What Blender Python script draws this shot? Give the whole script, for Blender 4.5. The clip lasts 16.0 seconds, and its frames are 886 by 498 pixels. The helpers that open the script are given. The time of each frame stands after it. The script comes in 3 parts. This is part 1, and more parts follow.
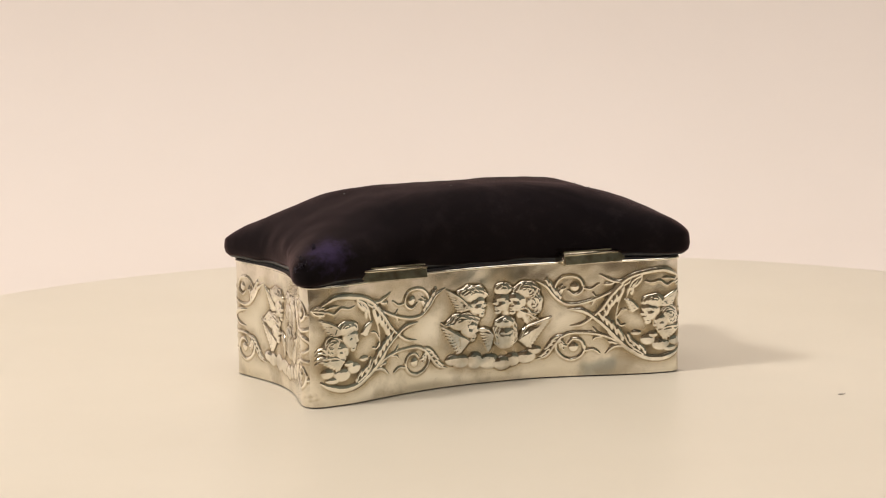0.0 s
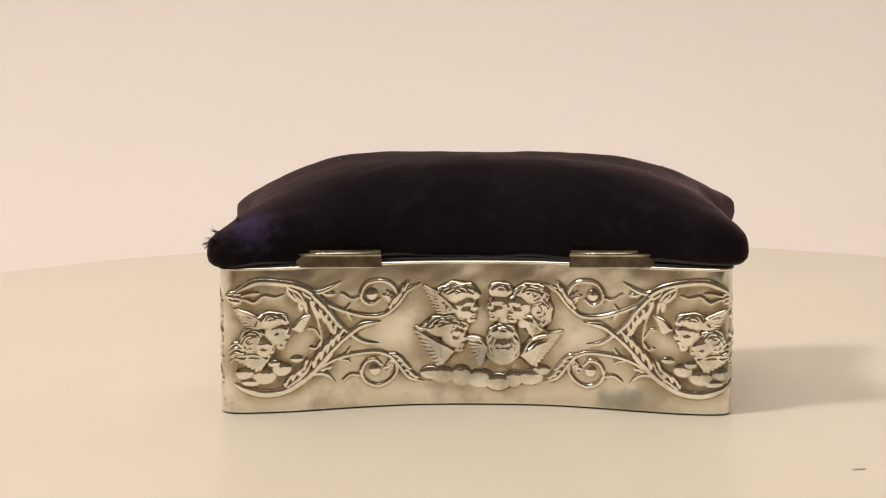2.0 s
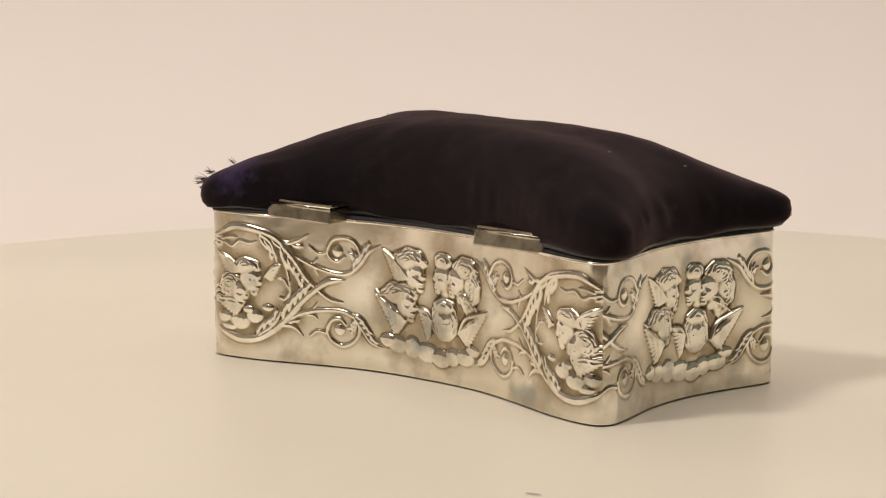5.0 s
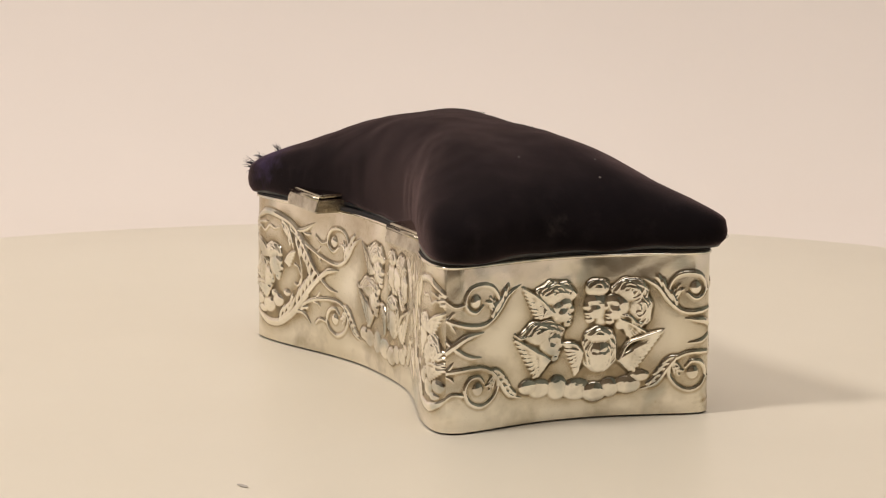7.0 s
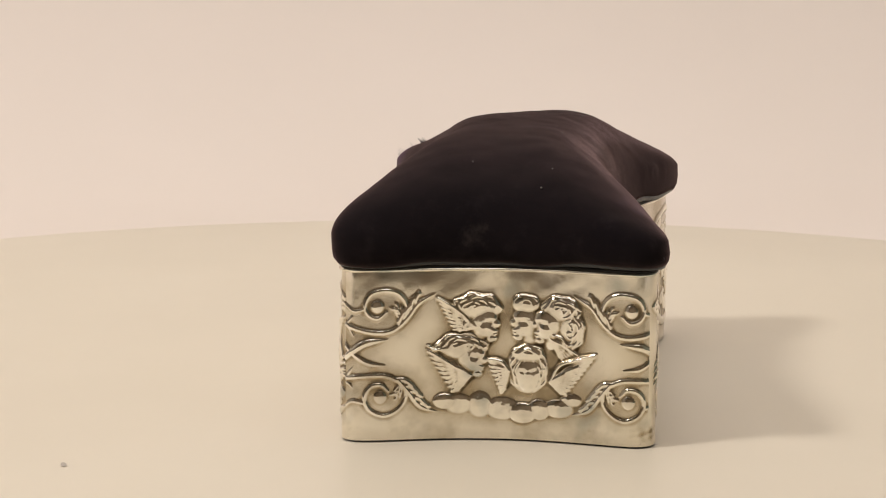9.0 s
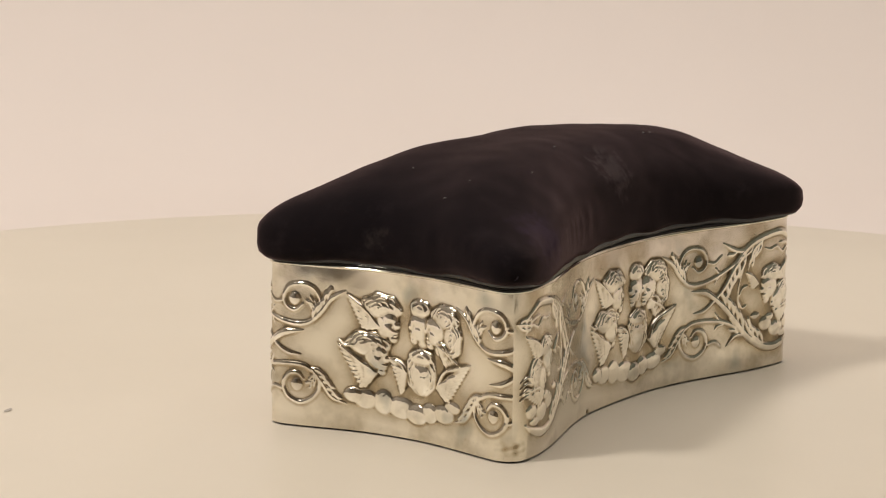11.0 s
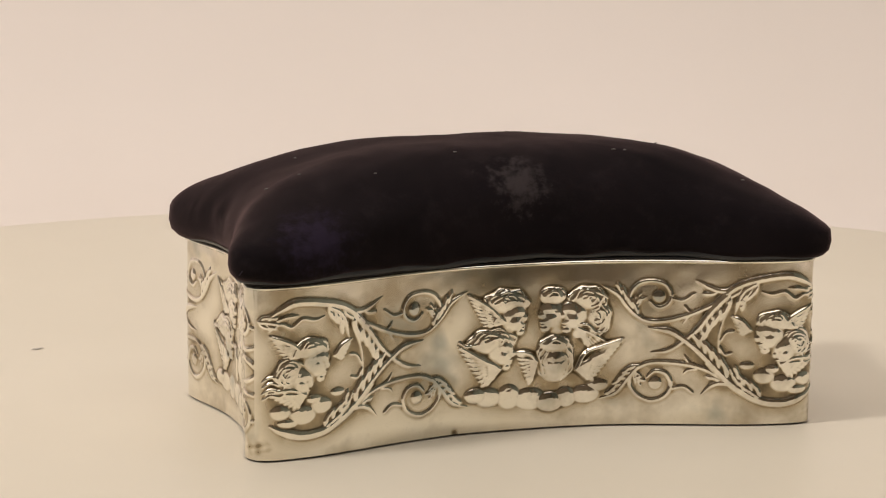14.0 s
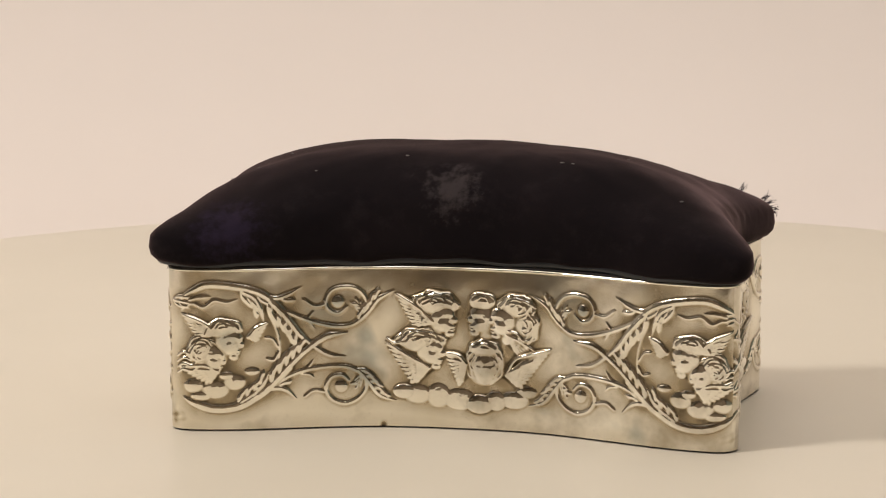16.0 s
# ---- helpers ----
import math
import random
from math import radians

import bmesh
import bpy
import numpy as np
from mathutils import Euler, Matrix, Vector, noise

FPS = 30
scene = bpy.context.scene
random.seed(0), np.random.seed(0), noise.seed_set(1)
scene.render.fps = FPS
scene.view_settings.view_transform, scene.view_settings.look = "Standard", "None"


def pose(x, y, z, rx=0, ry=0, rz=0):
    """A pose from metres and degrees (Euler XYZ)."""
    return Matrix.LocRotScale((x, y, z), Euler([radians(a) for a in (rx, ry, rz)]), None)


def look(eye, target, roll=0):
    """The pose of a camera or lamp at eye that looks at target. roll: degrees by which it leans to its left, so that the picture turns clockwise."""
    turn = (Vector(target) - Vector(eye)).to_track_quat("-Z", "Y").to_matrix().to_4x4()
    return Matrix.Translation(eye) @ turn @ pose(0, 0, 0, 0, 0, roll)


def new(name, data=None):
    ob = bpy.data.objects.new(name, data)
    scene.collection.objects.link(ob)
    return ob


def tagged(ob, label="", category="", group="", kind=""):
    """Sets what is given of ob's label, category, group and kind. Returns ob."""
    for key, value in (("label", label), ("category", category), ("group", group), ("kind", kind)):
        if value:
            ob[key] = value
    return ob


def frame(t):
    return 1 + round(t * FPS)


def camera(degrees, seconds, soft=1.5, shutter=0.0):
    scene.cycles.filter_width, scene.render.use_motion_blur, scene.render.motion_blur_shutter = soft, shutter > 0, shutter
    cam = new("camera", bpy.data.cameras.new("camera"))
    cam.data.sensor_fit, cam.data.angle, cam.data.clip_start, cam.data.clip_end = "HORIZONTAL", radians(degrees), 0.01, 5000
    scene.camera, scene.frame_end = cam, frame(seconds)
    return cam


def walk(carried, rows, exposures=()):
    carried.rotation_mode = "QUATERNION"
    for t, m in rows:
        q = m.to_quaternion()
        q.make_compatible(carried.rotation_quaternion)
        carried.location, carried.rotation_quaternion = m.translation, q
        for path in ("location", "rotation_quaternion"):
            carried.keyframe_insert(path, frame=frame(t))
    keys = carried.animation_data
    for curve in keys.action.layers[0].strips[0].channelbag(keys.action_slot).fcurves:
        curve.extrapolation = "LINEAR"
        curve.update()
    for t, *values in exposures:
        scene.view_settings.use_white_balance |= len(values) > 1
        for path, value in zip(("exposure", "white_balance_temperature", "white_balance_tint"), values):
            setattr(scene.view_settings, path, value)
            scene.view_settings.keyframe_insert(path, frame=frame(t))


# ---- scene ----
cam = camera(18.75, 16.0, soft=1.1)
# seconds, eye (m), yaw, pitch, roll (degrees)
PATH = [
    (0, -0.0093, -0.7740, 0.1588, 0.43, -8.79, -0.81),
    (0.5, -0.0127, -0.7619, 0.1581, 0.19, -8.90, -0.58),
    (1, -0.0120, -0.7122, 0.1527, 0.13, -9.16, -0.43),
    (1.5, -0.0101, -0.6609, 0.1461, 0.14, -9.34, -0.39),
    (2, -0.0089, -0.6221, 0.1404, 0.36, -9.45, -0.43),
    (2.5, -0.0070, -0.5958, 0.1359, 0.56, -9.48, -0.45),
    (3, -0.0050, -0.5898, 0.1341, 0.25, -9.56, -0.58),
    (3.5, -0.0048, -0.5885, 0.1323, 0.24, -9.48, -0.70),
    (4, -0.0053, -0.5867, 0.1308, -0.04, -9.56, -0.57),
    (6.5, -0.0017, -0.5859, 0.1216, -0.40, -8.93, 0.06),
    (7, -0.0089, -0.5836, 0.1228, -1.65, -9.09, 0.28),
    (7.5, -0.0119, -0.5833, 0.1238, -1.83, -9.14, 0.41),
    (8, -0.0103, -0.5738, 0.1227, -1.50, -9.14, 0.38),
    (8.5, -0.0069, -0.5656, 0.1218, -0.96, -9.18, 0.17),
    (11, 0.0057, -0.5824, 0.1345, 1.06, -10.15, 0.49),
    (11.5, 0.0056, -0.5782, 0.1326, 0.68, -9.99, 0.48),
    (12, 0.0035, -0.5742, 0.1317, 0.47, -9.98, 0.48),
    (12.5, 0.0009, -0.5700, 0.1330, 0.15, -10.16, 0.51),
    (13, -0.0014, -0.5671, 0.1336, -0.09, -10.26, 0.53),
    (13.5, -0.0016, -0.5647, 0.1348, -0.09, -10.42, 0.47),
    (14, -0.0015, -0.5631, 0.1357, -0.04, -10.53, 0.40),
    (14.5, 0.0013, -0.5647, 0.1362, 0.42, -10.53, 0.24),
    (15, 0.0039, -0.5744, 0.1377, 0.83, -10.49, 0.06),
    (15.5, 0.0074, -0.5790, 0.1382, 1.18, -10.44, -0.11),
    (16, 0.0119, -0.5825, 0.1383, 1.65, -10.38, -0.31),
]


def aim(x, y, z, yaw, pitch, roll):
    a, b = radians(yaw), radians(pitch)
    ahead = Vector((-math.sin(a) * math.cos(b), math.cos(a) * math.cos(b), math.sin(b)))
    return look((x, y, z), Vector((x, y, z)) + ahead, roll)


# the clip's camera stops down a little as the dark lid fills its view
EXPOSURES = [(0, -0.36), (1.5, -0.40), (3.5, -0.50), (7, -0.49), (11, -0.57), (16, -0.56)]
walk(cam, [(row[0], aim(*row[1:])) for row in PATH], EXPOSURES)

# ---- light: a warm lamp at the side, a broad soft lamp overhead, dim room ----
world = bpy.data.worlds.new("room_air")
scene.world = world
world.use_nodes = True
world.node_tree.nodes["Background"].inputs[0].default_value = (1.0, 0.86, 0.72, 1)
world.node_tree.nodes["Background"].inputs[1].default_value = 0.05


def area(name, eye, target, size, power, colour):
    data = bpy.data.lights.new(name, "AREA")
    data.shape, data.size, data.energy, data.color = "DISK", size, power, colour
    lamp = new(name, data)
    lamp.matrix_world = look(eye, target)
    return lamp


area("side_lamp", (-1.40, -0.67, 1.66), (0, 0, 0.02), 0.36, 34.0, (1.0, 0.925, 0.86))
area("overhead_lamp", (0.1, -0.25, 1.6), (0, 0.1, 0), 1.9, 19.8, (1.0, 0.93, 0.875))

# ---- materials ----


def material(name):
    m = bpy.data.materials.new(name)
    m.use_nodes = True
    tree = m.node_tree
    return m, tree, tree.nodes["Principled BSDF"]


def node(tree, kind, **values):
    n = tree.nodes.new(kind)
    for key, value in values.items():
        n.inputs[key].default_value = value
    return n


def texture(tree, scale, detail=4.0, rough=0.55):
    co = tree.nodes.new("ShaderNodeTexCoord")
    n = node(tree, "ShaderNodeTexNoise", Scale=scale, Detail=detail, Roughness=rough)
    tree.links.new(co.outputs["Object"], n.inputs["Vector"])
    return n.outputs["Fac"]


def ramp(tree, fac, low, high, a, b):
    n = tree.nodes.new("ShaderNodeValToRGB")
    n.color_ramp.elements[0].position, n.color_ramp.elements[1].position = low, high
    n.color_ramp.elements[0].color, n.color_ramp.elements[1].color = (*a, 1), (*b, 1)
    tree.links.new(fac, n.inputs[0])
    return n.outputs[0]


def mixed(tree, fac, a, b):
    n = tree.nodes.new("ShaderNodeMix")
    n.data_type = "RGBA"
    for k, v in ((0, fac), (6, a), (7, b)):
        if isinstance(v, (tuple, float)):
            n.inputs[k].default_value = (*v, 1) if isinstance(v, tuple) else v
        else:
            tree.links.new(v, n.inputs[k])
    return n.outputs[2]


def bump(tree, shader, fac, strength, distance):
    n = node(tree, "ShaderNodeBump", Strength=strength, Distance=distance)
    tree.links.new(fac, n.inputs["Height"])
    tree.links.new(n.outputs[0], shader.inputs["Normal"])


def matte(name, a, b, scale, roughness=0.7, relief=0.0002):
    m, tree, shader = material(name)
    tree.links.new(ramp(tree, texture(tree, scale), 0.35, 0.65, a, b), shader.inputs["Base Color"])
    shader.inputs["Roughness"].default_value = roughness
    bump(tree, shader, texture(tree, scale * 30), 0.2, relief)
    return m


PAPER = matte("backdrop_paper", (0.78, 0.71, 0.655), (0.81, 0.74, 0.69), 3.0, 0.9)
DISC = matte("cream_laminate", (0.72, 0.66, 0.545), (0.75, 0.69, 0.575), 9.0, 0.38, 0.00005)
# tones of the unseen room, set for what the silver mirrors
ROOM = matte("room_paint", (0.46, 0.42, 0.37), (0.54, 0.50, 0.44), 2.0, 0.9)
BROWN_WALL = matte("brown_paint", (0.36, 0.29, 0.21), (0.46, 0.375, 0.28), 1.6, 0.8)
GREEN_WALL = matte("grey_green_paint", (0.30, 0.33, 0.28), (0.38, 0.41, 0.35), 1.6, 0.8)
CEILING = matte("ceiling_paint", (0.68, 0.64, 0.58), (0.74, 0.70, 0.64), 2.0, 0.9)
DARK_FLOOR = matte("dark_floor", (0.10, 0.08, 0.065), (0.16, 0.135, 0.11), 40.0, 0.95)
SPECK = matte("grey_mark", (0.42, 0.38, 0.33), (0.5, 0.45, 0.4), 300.0, 0.8)

# ---- building helpers ----


def part(name, bm, mat, parent, label="", smooth=True):
    mesh = bpy.data.meshes.new(name)
    bm.to_mesh(mesh)
    bm.free()
    for p in mesh.polygons:
        p.use_smooth = smooth
    if mat:
        mesh.materials.append(mat)
    ob = new(name, mesh)
    ob.parent = parent
    if label:
        ob["label"] = label
    return ob


def grid_mesh(rows, close_ring=True, cap_start=False, cap_end=False):
    """A skin over rings of equal length."""
    bm = bmesh.new()
    rings = [[bm.verts.new(p) for p in ring] for ring in rings_checked(rows)]
    n = len(rings[0])
    for a, b in zip(rings, rings[1:]):
        for i in range(n if close_ring else n - 1):
            bm.faces.new((a[i], a[(i + 1) % n], b[(i + 1) % n], b[i]))
    if cap_start:
        bm.faces.new(rings[0][::-1])
    if cap_end:
        bm.faces.new(rings[-1])
    bmesh.ops.recalc_face_normals(bm, faces=bm.faces)
    return bm


def rings_checked(rows):
    return [[tuple(float(c) for c in p) for p in ring] for ring in rows]


def slab(x0, x1, y0, y1, z0, z1, bevel=0.0):
    bm = bmesh.new()
    bmesh.ops.create_cube(bm, size=1.0)
    for v in bm.verts:
        v.co = ((x0 + x1) / 2 + v.co.x * (x1 - x0), (y0 + y1) / 2 + v.co.y * (y1 - y0), (z0 + z1) / 2 + v.co.z * (z1 - z0))
    if bevel:
        bmesh.ops.bevel(bm, geom=bm.edges[:], offset=bevel, segments=2, affect="EDGES", profile=0.6)
    return bm


# ---- the place ----


def build_place():
    # one sheet of paper: under the turntable, curving up into the wall behind it
    profile = [(-0.30, -0.024)] + [(0.30 + 0.02 * i, -0.024) for i in range(5)]
    profile += [(0.40 + 0.16 * math.sin(a), 0.136 - 0.16 * math.cos(a)) for a in [radians(9 * i) for i in range(1, 11)]]
    profile += [(0.56, 0.5), (0.56, 1.6)]
    bm = bmesh.new()
    cols = [[bm.verts.new((x, y, z)) for y, z in profile] for x in [-1.3 + 0.13 * i for i in range(21)]]
    for a, b in zip(cols, cols[1:]):
        for i in range(len(profile) - 1):
            bm.faces.new((a[i], b[i], b[i + 1], a[i + 1]))
    tagged(part("backdrop", bm, PAPER, None), "pale pinkish paper sweep behind the turntable", "backdrop", kind="structure")
    tagged(part("table", slab(-1.3, 1.3, -0.31, 0.62, -0.065, -0.027, 0.004), ROOM, None, smooth=False), "plain table under the paper sweep", "table", kind="structure")
    # unseen room, added to close the place and shape the silver's reflections
    tagged(part("floor", slab(-2, 2, -2.5, 1.0, -0.82, -0.77), DARK_FLOOR, None, smooth=False), "unseen dark floor, added for the silver to mirror", "floor", kind="structure")
    tagged(part("ceiling", slab(-2, 2, -2.5, 1.0, 1.9, 1.95), CEILING, None, smooth=False), "plain ceiling of the room", "ceiling", kind="structure")
    for name, mat, label, box in (
        ("wall_south", BROWN_WALL, "unseen brown wall, added for the silver to mirror", (-2, 2, -2.55, -2.5)),
        ("wall_north", ROOM, "plain pale wall of the room", (-2, 2, 1.0, 1.05)),
        ("wall_west", ROOM, "plain pale wall of the room", (-2.05, -2, -2.5, 1.0)),
        ("wall_east", GREEN_WALL, "unseen grey-green wall, added for the silver to mirror", (2, 2.05, -2.5, 1.0)),
    ):
        tagged(part(name, slab(*box, -0.8, 1.92), mat, None, smooth=False), label, "wall", kind="structure")


def build_turntable():
    thing = tagged(new("turntable"), "round cream laminate turntable disc with small scuff marks", "turntable")
    n = 160
    profile = [(0.226, -0.0100), (0.2375, -0.0095), (0.2395, -0.0075), (0.2400, -0.0045), (0.2395, -0.0020), (0.2380, -0.0006), (0.2355, 0.0), (0.16, 0.0), (0.08, 0.0)]
    rings = [[(r * math.cos(2 * math.pi * i / n), r * math.sin(2 * math.pi * i / n), z) for i in range(n)] for r, z in profile]
    part("disc", grid_mesh(rings, cap_start=True, cap_end=True), DISC, thing)
    rings = [[(r * math.cos(2 * math.pi * i / 64), r * math.sin(2 * math.pi * i / 64), z) for i in range(64)] for r, z in ((0.11, -0.0238), (0.115, -0.022), (0.115, -0.012), (0.11, -0.0102))]
    part("base", grid_mesh(rings, cap_start=True, cap_end=True), ROOM, thing)
    for x, y, r, turn in ((-0.0785, 0.0640, 0.0017, 20),):
        bm = bmesh.new()
        bmesh.ops.create_circle(bm, cap_ends=True, segments=9, radius=r)
        for v in bm.verts:
            v.co.y *= 0.35 + 0.1 * math.sin(9 * v.co.x / r)
            v.co = Matrix.Rotation(radians(turn), 3, "Z") @ v.co + Vector((x, y, 0.00015))
        part("scuff_mark", bm, SPECK, thing, "small grey scuff")
    return thing

# ---- the box ----
WALL = 0.0342  # height of the silver wall


def quarter():
    """A quarter of the box's outline, from the middle of a long side to the middle of a short side."""
    points = []
    for i in range(60):
        x = 0.0548 * i / 60
        points.append((x, 0.0200 + 0.0105 * ((1 - math.cos(math.pi * x / 0.058)) / 2) ** 1.4))
    a, b = Vector((0.0548, 0.0304)), Vector((0.0606, 0.0250))
    c, d = a + Vector((0.0046, 0.0002)), b + Vector((0.0005, 0.0035))
    for i in range(24):
        t = i / 24
        points.append(tuple(a * (1 - t) ** 3 + 3 * c * t * (1 - t) ** 2 + 3 * d * t * t * (1 - t) + b * t**3))
    for i in range(36):
        y = 0.0250 * (1 - i / 35)
        points.append((0.0561 + 0.0050 * ((1 - math.cos(math.pi * y / 0.031)) / 2) ** 1.2, y))
    return [(0.980 * x, 1.0185 * y) for x, y in points]


def outline(count):
    """The whole outline by even steps of its length, from the middle of the front (-y), turning to +x: points, outward normals, arc length."""
    q = np.array(quarter())
    right = np.concatenate([q * (1, -1), q[::-1][1:]])
    left = (right * (-1, 1))[::-1][1:-1]
    loop = np.concatenate([right, left, right[:1]])
    s = np.r_[0, np.cumsum(np.hypot(*np.diff(loop, axis=0).T))]
    at = np.linspace(0, s[-1], count, endpoint=False)
    xy = np.stack([np.interp(at, s, loop[:, k]) for k in (0, 1)], -1)
    way = np.roll(xy, -1, 0) - np.roll(xy, 1, 0)
    way /= np.linalg.norm(way, axis=1)[:, None]
    return xy, np.stack([way[:, 1], -way[:, 0]], -1), at, s[-1]


def swept(profile, count=320):
    """Rings along the outline: profile of (outward offset, height)."""
    xy, out, _, _ = outline(count)
    return [[(p[0] + o[0] * off, p[1] + o[1] * off, z) for p, o in zip(xy, out)] for off, z in profile]

# ---- the box's materials ----


def spot(tree, centre, radius, wobble=0.35):
    """1 within a ragged patch round a place on the thing, 0 outside."""
    co = tree.nodes.new("ShaderNodeTexCoord")
    away = tree.nodes.new("ShaderNodeVectorMath")
    away.operation = "DISTANCE"
    tree.links.new(co.outputs["Object"], away.inputs[0])
    away.inputs[1].default_value = centre
    ragged = tree.nodes.new("ShaderNodeMath")
    ragged.operation = "MULTIPLY_ADD"
    tree.links.new(texture(tree, 420.0, 5.0, 0.65), ragged.inputs[0])
    ragged.inputs[1].default_value, ragged.inputs[2].default_value = 2 * radius * wobble, -radius * wobble
    total = tree.nodes.new("ShaderNodeMath")
    total.operation = "ADD"
    tree.links.new(away.outputs["Value"], total.inputs[0])
    tree.links.new(ragged.outputs[0], total.inputs[1])
    n = tree.nodes.new("ShaderNodeMapRange")
    n.interpolation_type = "SMOOTHSTEP"
    n.inputs[1].default_value, n.inputs[2].default_value = radius * 0.05, radius
    n.inputs[3].default_value, n.inputs[4].default_value = 1.0, 0.0
    tree.links.new(total.outputs[0], n.inputs[0])
    return n.outputs[0]


def scaled(tree, fac, by):
    n = tree.nodes.new("ShaderNodeMath")
    n.operation = "MULTIPLY"
    tree.links.new(fac, n.inputs[0])
    if isinstance(by, float):
        n.inputs[1].default_value = by
    else:
        tree.links.new(by, n.inputs[1])
    return n.outputs[0]


def silver_material(name, with_tarnish_shade):
    m, tree, shader = material(name)
    shader.inputs["Metallic"].default_value = 1.0
    colour = ramp(tree, texture(tree, 55.0, 3.0), 0.3, 0.7, (0.90, 0.85, 0.72), (0.97, 0.94, 0.86))
    # old brown bloom in broad patches, dark reflections painted in, and fine freckles of it
    bloom_reflection = ramp(tree, texture(tree, 62.0, 4.0, 0.6), 0.50, 0.66, (0, 0, 0), (1, 1, 1))
    colour = mixed(tree, scaled(tree, bloom_reflection, 0.62), colour, (0.32, 0.265, 0.18))
    # bluish grey patches: cold tarnish and room reflections painted as one
    cold = ramp(tree, texture(tree, 70.0, 2.0), 0.60, 0.70, (0, 0, 0), (1, 1, 1))
    colour = mixed(tree, scaled(tree, cold, 0.6), colour, (0.30, 0.35, 0.35))
    freckle = ramp(tree, texture(tree, 900.0, 5.0, 0.7), 0.62, 0.74, (0, 0, 0), (1, 1, 1))
    colour = mixed(tree, scaled(tree, freckle, 0.3), colour, (0.34, 0.27, 0.18))
    rough = ramp(tree, texture(tree, 320.0, 5.0), 0.35, 0.75, (0.055, 0.055, 0.055), (0.14, 0.14, 0.14))
    if with_tarnish_shade:
        # the mask darkens the silver: tarnish and the recesses' shade in one colour
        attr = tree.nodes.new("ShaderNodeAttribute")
        attr.attribute_name = "tarnish_shade"
        grime_shade = scaled(tree, attr.outputs["Fac"], ramp(tree, texture(tree, 260.0, 4.0), 0.2, 0.6, (0.55, 0.55, 0.55), (1, 1, 1)))
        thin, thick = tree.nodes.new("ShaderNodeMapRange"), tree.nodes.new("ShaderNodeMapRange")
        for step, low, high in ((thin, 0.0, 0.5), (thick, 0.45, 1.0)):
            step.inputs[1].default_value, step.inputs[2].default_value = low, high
            tree.links.new(grime_shade, step.inputs[0])
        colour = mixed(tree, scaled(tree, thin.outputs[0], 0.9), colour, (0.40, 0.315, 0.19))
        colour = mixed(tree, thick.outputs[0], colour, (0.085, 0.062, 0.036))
        rough = mixed(tree, grime_shade, rough, (0.5, 0.5, 0.5))
    tree.links.new(colour, shader.inputs["Base Color"])
    tree.links.new(rough, shader.inputs["Roughness"])
    bump(tree, shader, texture(tree, 75.0, 2.0), 0.10, 0.0014)
    return m


def velvet_material():
    m, tree, shader = material("dark_velvet")
    colour = ramp(tree, texture(tree, 45.0, 4.0), 0.35, 0.7, (0.0048, 0.0035, 0.0046), (0.0095, 0.0066, 0.0078))
    nap = ramp(tree, texture(tree, 130.0, 6.0, 0.7), 0.52, 0.78, (0, 0, 0), (1, 1, 1))
    colour = mixed(tree, scaled(tree, nap, 0.35), colour, (0.034, 0.026, 0.028))
    for centre, radius, worn, amount, ragged in (
        ((-0.046, -0.0285, 0.0425), 0.010, (0.026, 0.018, 0.038), 0.6, 1.0),
        ((0.0515, 0.0285, 0.0435), 0.0085, (0.036, 0.025, 0.062), 0.9, 0.8),
        ((-0.001, -0.0172, 0.0505), 0.0075, (0.055, 0.045, 0.046), 0.7, 1.3),
        ((-0.058, 0.004, 0.042), 0.0035, (0.05, 0.04, 0.035), 0.3, 1.6),
    ):
        colour = mixed(tree, scaled(tree, spot(tree, centre, radius, ragged), amount), colour, worn)
    tree.links.new(colour, shader.inputs["Base Color"])
    shader.inputs["Roughness"].default_value = 1.0
    shader.inputs["Specular IOR Level"].default_value = 0.12
    shader.inputs["Sheen Weight"].default_value = 0.32
    shader.inputs["Sheen Roughness"].default_value = 0.38
    shader.inputs["Sheen Tint"].default_value = (0.70, 0.46, 0.47, 1)
    bump(tree, shader, texture(tree, 2200.0, 4.0, 0.7), 0.15, 0.0005)
    return m


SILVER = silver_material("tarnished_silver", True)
PLAIN_SILVER = silver_material("worn_silver", False)
HINGE_SILVER = matte("dull_silver", (0.34, 0.30, 0.23), (0.62, 0.57, 0.46), 220.0, 0.12)
HINGE_SILVER.node_tree.nodes["Principled BSDF"].inputs["Metallic"].default_value = 1.0
VELVET = velvet_material()
SATIN, _tree, _shader = material("black_satin")
_tree.links.new(ramp(_tree, texture(_tree, 160.0), 0.3, 0.7, (0.004, 0.005, 0.008), (0.012, 0.014, 0.020)), _shader.inputs["Base Color"])
_shader.inputs["Roughness"].default_value = 0.28
bump(_tree, _shader, texture(_tree, 260.0), 0.5, 0.0006)
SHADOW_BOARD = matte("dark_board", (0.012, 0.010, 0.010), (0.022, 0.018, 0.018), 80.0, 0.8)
LINT = matte("pale_lint", (0.16, 0.14, 0.13), (0.26, 0.23, 0.22), 600.0, 0.95)
THREAD = matte("frayed_pile", (0.02, 0.015, 0.025), (0.05, 0.04, 0.06), 900.0, 0.95)

# ---- the embossed ornament: a height in mm over (u, v), mm along the wall from a face's middle and up from the table ----
STEP = 0.16
U = np.arange(-64, 64 + STEP / 2, STEP)
V = np.linspace(0.0, 34.0, 213)
GU, GV = np.meshgrid(U, V, indexing="ij")
HEIGHT = np.zeros_like(GU)


def raise_to(window, field):
    HEIGHT[window] = np.maximum(HEIGHT[window], field)


